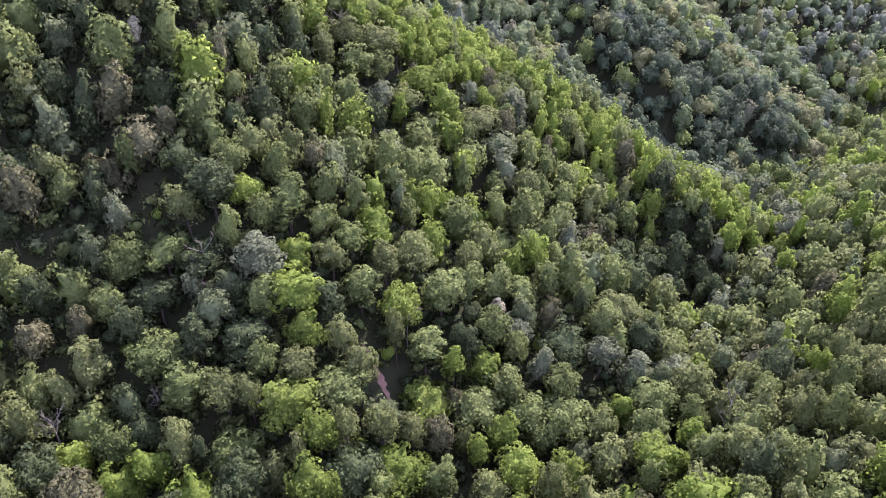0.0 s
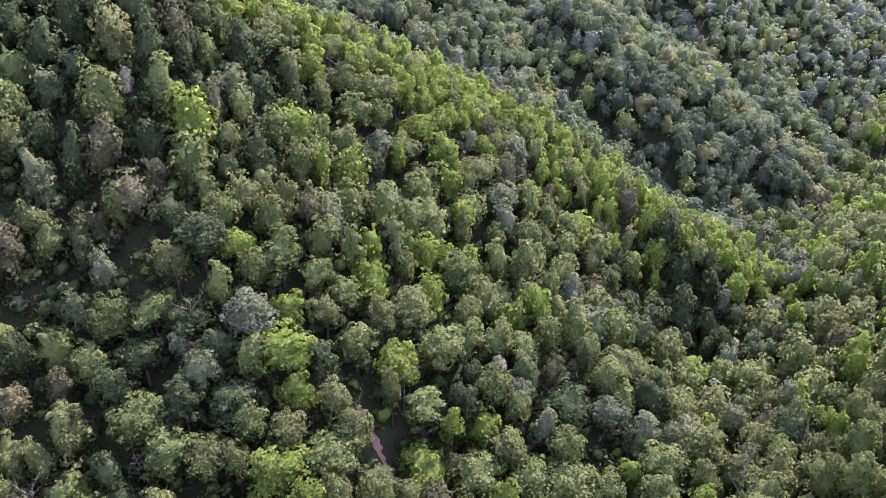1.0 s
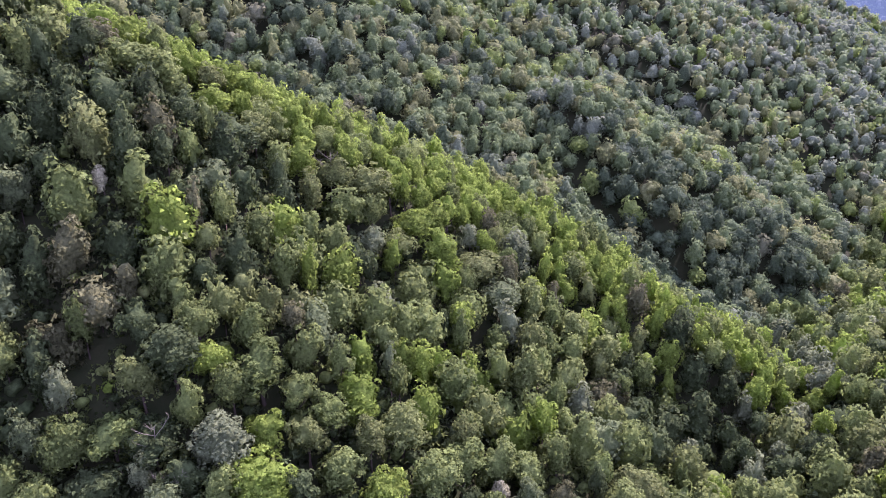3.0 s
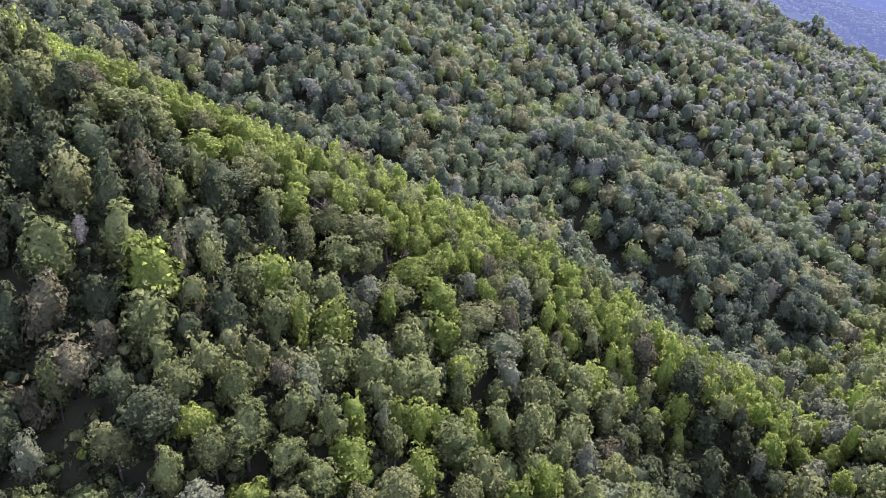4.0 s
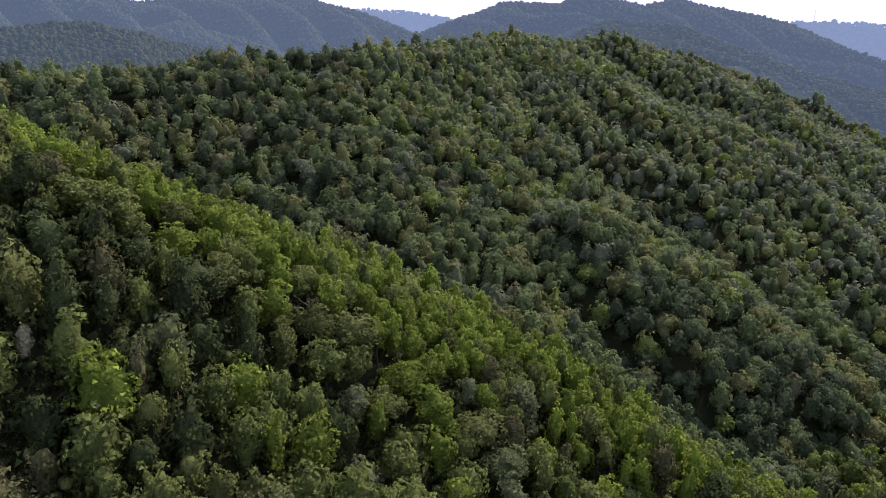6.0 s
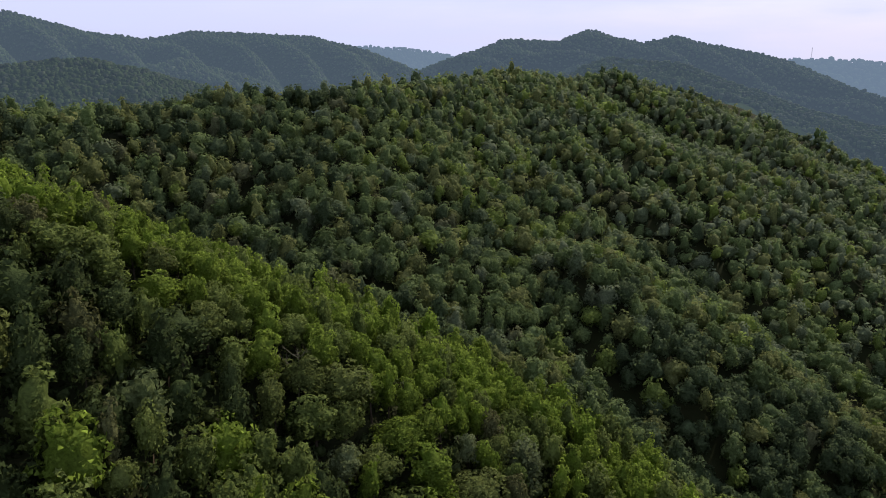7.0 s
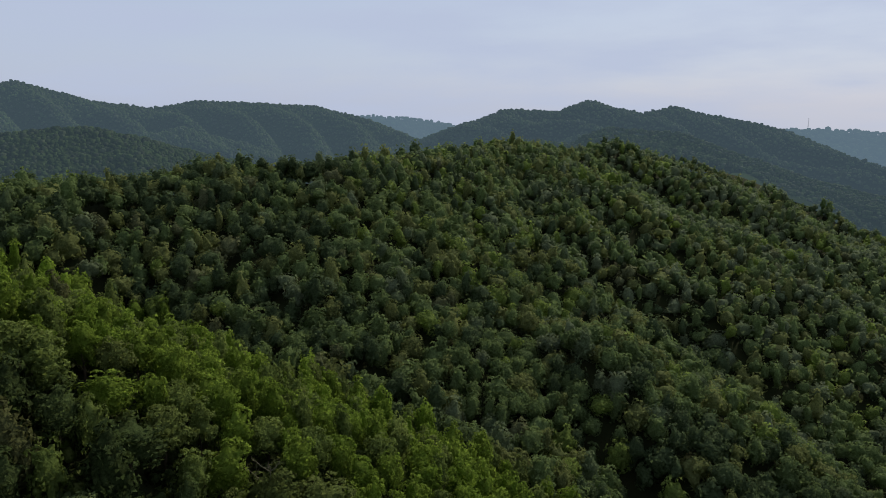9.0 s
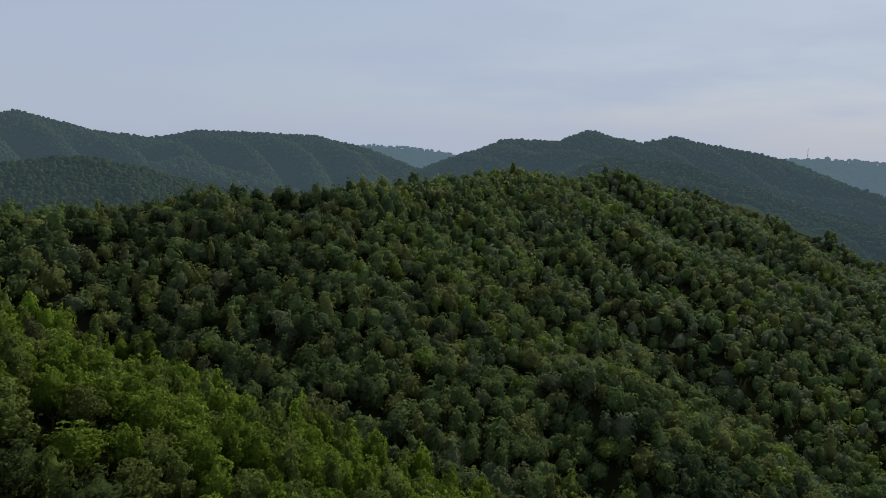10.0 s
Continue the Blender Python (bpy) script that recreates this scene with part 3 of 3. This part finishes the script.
def undergrowth(name, spacing, sprays, size, small, large, label):
    """Shrubs and saplings that fill the gaps under the trees."""
    ux, uy = scatter(-200, 210, 62, 262, spacing)
    d = near_ridge(ux, uy, np.array([(px, py, 0) for px, py in TRACK], float))[0]
    ok = in_view(ux, uy, 10) & (np.hypot(ux - 3, uy - 60) < 200) & (d > 1.9)
    ux, uy = ux[ok], uy[ok]
    for cx, cy, cr in OPENINGS[:9]:
        an, off = rng.uniform(0, 6.28, 5), np.sqrt(rng.uniform(0, 1, 5)) * cr * 1.1
        ux, uy = np.append(ux, cx + np.cos(an) * off), np.append(uy, cy + np.sin(an) * off)
    uz = ground_height(ux, uy)
    shapes = [crown(rng, "broad", 9, sprays, size, 1, ragged=0.5, inner=0.62) for _ in range(8)]
    # mostly the darkest leaves: the shade of the gaps put into the colour
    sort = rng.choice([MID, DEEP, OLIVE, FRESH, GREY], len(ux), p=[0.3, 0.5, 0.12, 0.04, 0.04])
    verts, faces, index, tint, ways, count = [], [], [], [], [], 0
    for i in range(len(ux)):
        v, f, n = shapes[i % 8]
        verts.append(v * rng.uniform(small, large) + (ux[i], uy[i], uz[i] - 0.5))
        faces.append(f + count)
        ways.append(n)
        index.append(np.full(len(f), sort[i]))
        tint.append(np.full(len(v), rng.uniform()))
        count += len(v)
    ob = mesh_object(name, np.concatenate(verts), np.concatenate(faces), LEAVES, index=np.concatenate(index), tint=np.concatenate(tint), smooth=True, ways=np.concatenate(ways))
    tagged(ob, label, "shrubs", kind="stuff")


# the same wood goes on below and behind the start of the flight
bx, by = scatter(-130, 130, -66, 66, 6.9)
first = len(x)
x, y = np.append(x, bx), np.append(y, by)
kind, on_hill = np.append(kind, species_at(bx, by, rng.uniform(size=len(bx)))), np.append(on_hill, np.zeros(len(bx), bool))
width, lift = np.append(width, rng.uniform(7.0, 10.5, len(bx))), np.append(lift, rng.uniform(0.8, 1.1, len(bx)))
z, bole = np.append(z, ground_height(bx, by)), np.append(bole, rng.uniform(1.2, 3.2, len(bx)))
spin, tints = np.append(spin, rng.uniform(0, 6.28, len(bx))), np.append(tints, rng.uniform(0, 1, len(bx)))
grove("lower_wood", np.arange(first, len(x)), templates(12, 14, 150, 0.075, 1), "mixed green deciduous wood in the valley below")

undergrowth("undergrowth", 4.8, 56, 0.095, 4.0, 7.0, "shaded green shrubs and saplings between the trees")


def single_trees():
    """Built once for each form and kind, then copied."""
    made = {}
    names = ["fresh yellow-green", "mid-green", "grey-green", "olive-green", "rusty brown-leaved", "pale silvery green", "dark green"]
    shapes = {"dome": "rounded", "tall": "tall oval", "broad": "broad billowing", "spire": "pointed", "twin": "wide blunt-topped"}
    for i in chosen:
        form, sort = ORDER[int(tints[i] * 997) % len(ORDER)], int(kind[i])
        key = (form, sort, int(tints[i] * 31) % 3)
        stem = 4.0
        scale = (width[i] / 8.0, width[i] / 8.0, (bole[i] + 1.42 * width[i] * lift[i]) / (stem + 1.42 * 8.0))
        m = Matrix.LocRotScale((x[i], y[i], z[i]), Euler((0, 0, spin[i])), None)
        if key not in made:
            tree = new("tree")
            tree["label"] = names[sort] + " deciduous tree with a " + shapes[form] + " crown"
            tagged(tree, category="tree", group="trees of the near spur")
            v, f, n = crown(rng, form, 48, 1550, 0.034, 2)
            mesh_object("crown", v * 8.0 + (0, 0, stem), f, [LEAVES[sort]], tree, smooth=True, ways=n)
            tv, tf = tube([(0, 0, -0.8), (0.1, 0, 1.5), (-0.1, 0.15, 5), (0.1, 0.1, 10)], [0.34, 0.26, 0.2, 0.08], 7)
            trunk = mesh_object("trunk", tv, tf, [BARK], tree, smooth=True)
            for k in range(3):
                an = k * 2.1 + rng.uniform(-0.4, 0.4)
                lv, lf = tube([(0, 0, 4.2 + k * 0.8), (math.cos(an) * 1.2, math.sin(an) * 1.2, 6 + k), (math.cos(an) * 2.2, math.sin(an) * 2.2, 8 + k)], [0.15, 0.1, 0.04], 5)
                mesh_object("limb", lv, lf, [BARK], trunk, smooth=True)
            tree.scale = scale
            tree.matrix_basis = m @ Matrix.Diagonal((*scale, 1))
            made[key] = tree
        else:
            copy_thing(made[key], m).scale = scale


single_trees()


def blossom_tree(px, py, size):
    """A small tree white with blossom."""
    tree = new("blossom_tree")
    tree.location = (px, py, float(ground_height(px, py)))
    tagged(tree, "small tree white with blossom among green trees", "tree", "blossoming trees")
    v, f, n = crown(rng, "tall", 16, 1500, 0.04, 2)
    mesh_object("crown", v * size * (1.15, 1.15, 1.2) + (0, 0, 4.0), f, [BLOSSOM], tree, smooth=True, ways=n)
    v, f = tube([(0, 0, -0.8), (0.1, 0, 2), (-0.1, 0.1, 6), (0, 0, 9)], [0.22, 0.18, 0.13, 0.06], 7)
    mesh_object("trunk", v, f, [BARK], tree, smooth=True)


for cx, cy, cr in BLOSSOMS:
    blossom_tree(cx, cy, cr)


# ---- woods of the distance ----
def far_wood(name, nodes, depth, step, mats, label, size, low=-60):
    """Small clumped crowns over the flank of a far ridge that faces this way."""
    nodes = np.array(nodes, float)
    lo, hi = nodes.min(0), nodes.max(0)
    px, py = scatter(lo[0] - 120, hi[0] + 120, lo[1] - depth, hi[1] + 40, step * 0.74)
    px, py = px + rng.uniform(-0.3, 0.3, len(px)) * step, py + rng.uniform(-0.3, 0.3, len(px)) * step
    d, top, side = near_ridge(px, py, nodes)
    ok = (d < depth * 0.85) & ((side < 0.5) | (d < 25)) & (np.abs(px - 5) < (py - 60) * 0.66)
    px, py = px[ok], py[ok]
    pz = ground_height(px, py)
    ok = pz > low
    px, py, pz = px[ok], py[ok], pz[ok]
    count = len(px)
    r = np.clip(0.9 * np.exp(rng.normal(size=count) * 0.28), 0.5, 1.5) * size * 0.78
    # low domes: a top, a shoulder and a skirt
    ring = np.array([(math.cos(k * math.pi / 2), math.sin(k * math.pi / 2)) for k in range(4)])
    dome = np.array([(0, 0, 1.4)] + [(u * 0.82, v * 0.82, 1.12) for u, v in ring] + [(u, v, 0.2) for u, v in ring])
    skin = np.array([(0, 1 + k, 1 + (k + 1) % 4) for k in range(4)] + [(1 + k, 5 + k, 5 + (k + 1) % 4) for k in range(4)] + [(1 + k, 5 + (k + 1) % 4, 1 + (k + 1) % 4) for k in range(4)])
    shapes = []
    for k in range(10):
        turn = rng.uniform(0, 1.6)
        v = dome * rng.uniform(0.82, 1.15, (9, 1)) * (1, 1, rng.uniform(0.85, 1.2))
        shapes.append(np.stack([v[:, 0] * math.cos(turn) - v[:, 1] * math.sin(turn), v[:, 0] * math.sin(turn) + v[:, 1] * math.cos(turn), v[:, 2]], 1))
    shapes = np.array(shapes)
    verts = shapes[rng.integers(0, 10, count)] * r[:, None, None] + np.stack([px, py, pz + size * 0.1], 1)[:, None]
    faces = (skin[None] + np.arange(count)[:, None, None] * 9).reshape(-1, 3)
    # a sheet below the crowns, coloured dark for the shade between them
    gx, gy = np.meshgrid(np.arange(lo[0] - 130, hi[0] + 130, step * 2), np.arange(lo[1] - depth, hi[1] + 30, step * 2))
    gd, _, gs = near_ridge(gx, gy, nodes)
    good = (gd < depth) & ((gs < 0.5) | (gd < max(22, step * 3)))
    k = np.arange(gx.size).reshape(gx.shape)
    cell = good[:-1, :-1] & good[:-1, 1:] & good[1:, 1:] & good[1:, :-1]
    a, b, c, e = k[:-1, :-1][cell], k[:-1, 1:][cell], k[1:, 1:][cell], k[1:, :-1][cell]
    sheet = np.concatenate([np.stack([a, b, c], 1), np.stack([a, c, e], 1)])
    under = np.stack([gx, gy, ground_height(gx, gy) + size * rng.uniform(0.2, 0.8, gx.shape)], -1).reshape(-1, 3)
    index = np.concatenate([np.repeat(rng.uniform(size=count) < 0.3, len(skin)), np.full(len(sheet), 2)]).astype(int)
    tint = np.concatenate([np.repeat(rng.uniform(0, 1, count), 9), np.full(len(under), 0.4)])
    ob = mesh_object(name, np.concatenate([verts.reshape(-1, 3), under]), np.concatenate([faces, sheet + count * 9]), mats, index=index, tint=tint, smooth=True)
    tagged(ob, label, "wooded hill", kind="structure")


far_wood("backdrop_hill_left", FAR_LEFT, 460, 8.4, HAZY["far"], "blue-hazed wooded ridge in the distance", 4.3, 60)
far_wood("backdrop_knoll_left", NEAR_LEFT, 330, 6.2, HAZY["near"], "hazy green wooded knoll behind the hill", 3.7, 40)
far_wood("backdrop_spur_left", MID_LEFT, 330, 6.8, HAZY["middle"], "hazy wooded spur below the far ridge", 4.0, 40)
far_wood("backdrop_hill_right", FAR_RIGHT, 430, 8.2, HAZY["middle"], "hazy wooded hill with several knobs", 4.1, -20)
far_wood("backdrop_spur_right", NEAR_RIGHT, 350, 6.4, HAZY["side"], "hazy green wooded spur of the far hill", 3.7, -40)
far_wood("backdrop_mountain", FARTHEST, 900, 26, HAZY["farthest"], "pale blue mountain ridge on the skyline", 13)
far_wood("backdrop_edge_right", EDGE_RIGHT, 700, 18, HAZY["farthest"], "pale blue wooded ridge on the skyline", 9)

# ---- single things: a bare strip of earth, dead trees, a far mast ----
def dirt_strip():
    verts, faces = [], []
    line = np.array(TRACK, float)
    u = np.linspace(0, len(line) - 1, 25)
    cx, cy = np.interp(u, range(len(line)), line[:, 0]), np.interp(u, range(len(line)), line[:, 1])
    for k in range(25):
        half = (1.1 + 0.35 * math.sin(k * 1.7)) * min(1, k / 4 + 0.35, (24 - k) / 4 + 0.35)
        for m in range(7):
            px = cx[k] + (m / 3 - 1) * half
            py = cy[k] + (m / 3 - 1) * half * 0.35
            lift = 0.28 * (1 - abs(m / 3 - 1)) + rng.uniform(0, 0.07)
            verts.append((px, py, float(ground_height(px, py)) + lift - 0.02))
    for k in range(24):
        for m in range(6):
            q = k * 7 + m
            faces.append((q, q + 1, q + 8, q + 7))
    ob = mesh_object("dirt_path", verts, faces, [DIRT], smooth=True)
    tagged(ob, "bare pinkish strip of earth between the trees", "path", kind="structure")


dirt_strip()


def dead_tree(px, py, tall, lean, label):
    """A bare grey trunk with forked limbs, each limb with its twigs."""
    r = np.random.default_rng(int(abs(px) * 7 + py))
    tree = new("dead_tree")
    tree.location = (px, py, float(ground_height(px, py)))
    tagged(tree, label, "dead tree", "dead trees")
    bend = [(0, 0, -0.6), (lean * 0.2, 0.1, tall * 0.3), (lean * 0.5, -0.1, tall * 0.65), (lean, 0.1, tall)]
    v, f = tube(bend, [0.24, 0.19, 0.12, 0.04], 7)
    trunk = mesh_object("trunk", v, f, [DEADWOOD], tree, smooth=True)
    pieces = []
    for k in range(9):
        h = tall * r.uniform(0.4, 0.95)
        an, reach = r.uniform(0, 6.28), tall * r.uniform(0.16, 0.30)
        a = np.array((lean * h / tall * 0.9, 0, h))
        out = np.array((math.cos(an), math.sin(an), 0))
        line = [a, a + out * reach * 0.5 + (0, 0, reach * 0.4), a + out * reach + (0, 0, reach * 1.0)]
        v, f = tube(line, [0.08, 0.055, 0.02], 5)
        mesh_object("limb", v, f, [DEADWOOD], trunk, smooth=True)
        for m in range(6):
            w = r.uniform(0.3, 1.0)
            start = a + out * reach * w + (0, 0, reach * w * 0.85)
            end = start + r.normal(size=3) * 0.5 + (0, 0, r.uniform(0.4, 1.3))
            pieces.append(tube([start, (start + end) / 2 + (0.08, 0, 0), end], [0.04, 0.03, 0.012], 3))
    v, f = merged(pieces)
    tagged(mesh_object("twigs", v, f, [DEADWOOD], trunk, smooth=True), kind="stuff")


for px, py, tall, lean in ((-56, 127, 14, 1.5), (-37, 101, 13, -1), (-80, 93, 12, 1), (-61, 102, 11, -1.2), (-31, 206, 14, 0.8), (-10, 127, 12, 0.6), (-52, 121, 12, 1)):
    dead_tree(px, py, tall, lean, "leafless grey dead tree with forked branches")
dead_tree(66, 111, 15, 0.4, "bleached white dead tree standing over bushes")


def mast(px, py, tall):
    """A slim lattice mast on the far skyline."""
    z0 = float(ground_height(px, py))
    top = new("mast")
    top.location = (px, py, z0)
    tagged(top, "slim grey radio mast on a wooded skyline", "mast")
    for sx, sy in ((-1, -1), (1, -1), (0, 1)):
        v, f = tube([(sx * 1.2, sy * 1.2, -2), (sx * 0.5, sy * 0.5, tall)], [0.35, 0.25], 5)
        mesh_object("leg", v, f, [STEEL], top)
    for k in range(6):
        h = tall * (k + 1) / 7
        v, f = tube([(-1, -1, h), (1, -1, h + 1.5), (0, 1, h + 3)], [0.16, 0.16, 0.16], 4)
        mesh_object("brace", v, f, [STEEL], top)


mast(1296, 2688, 48)
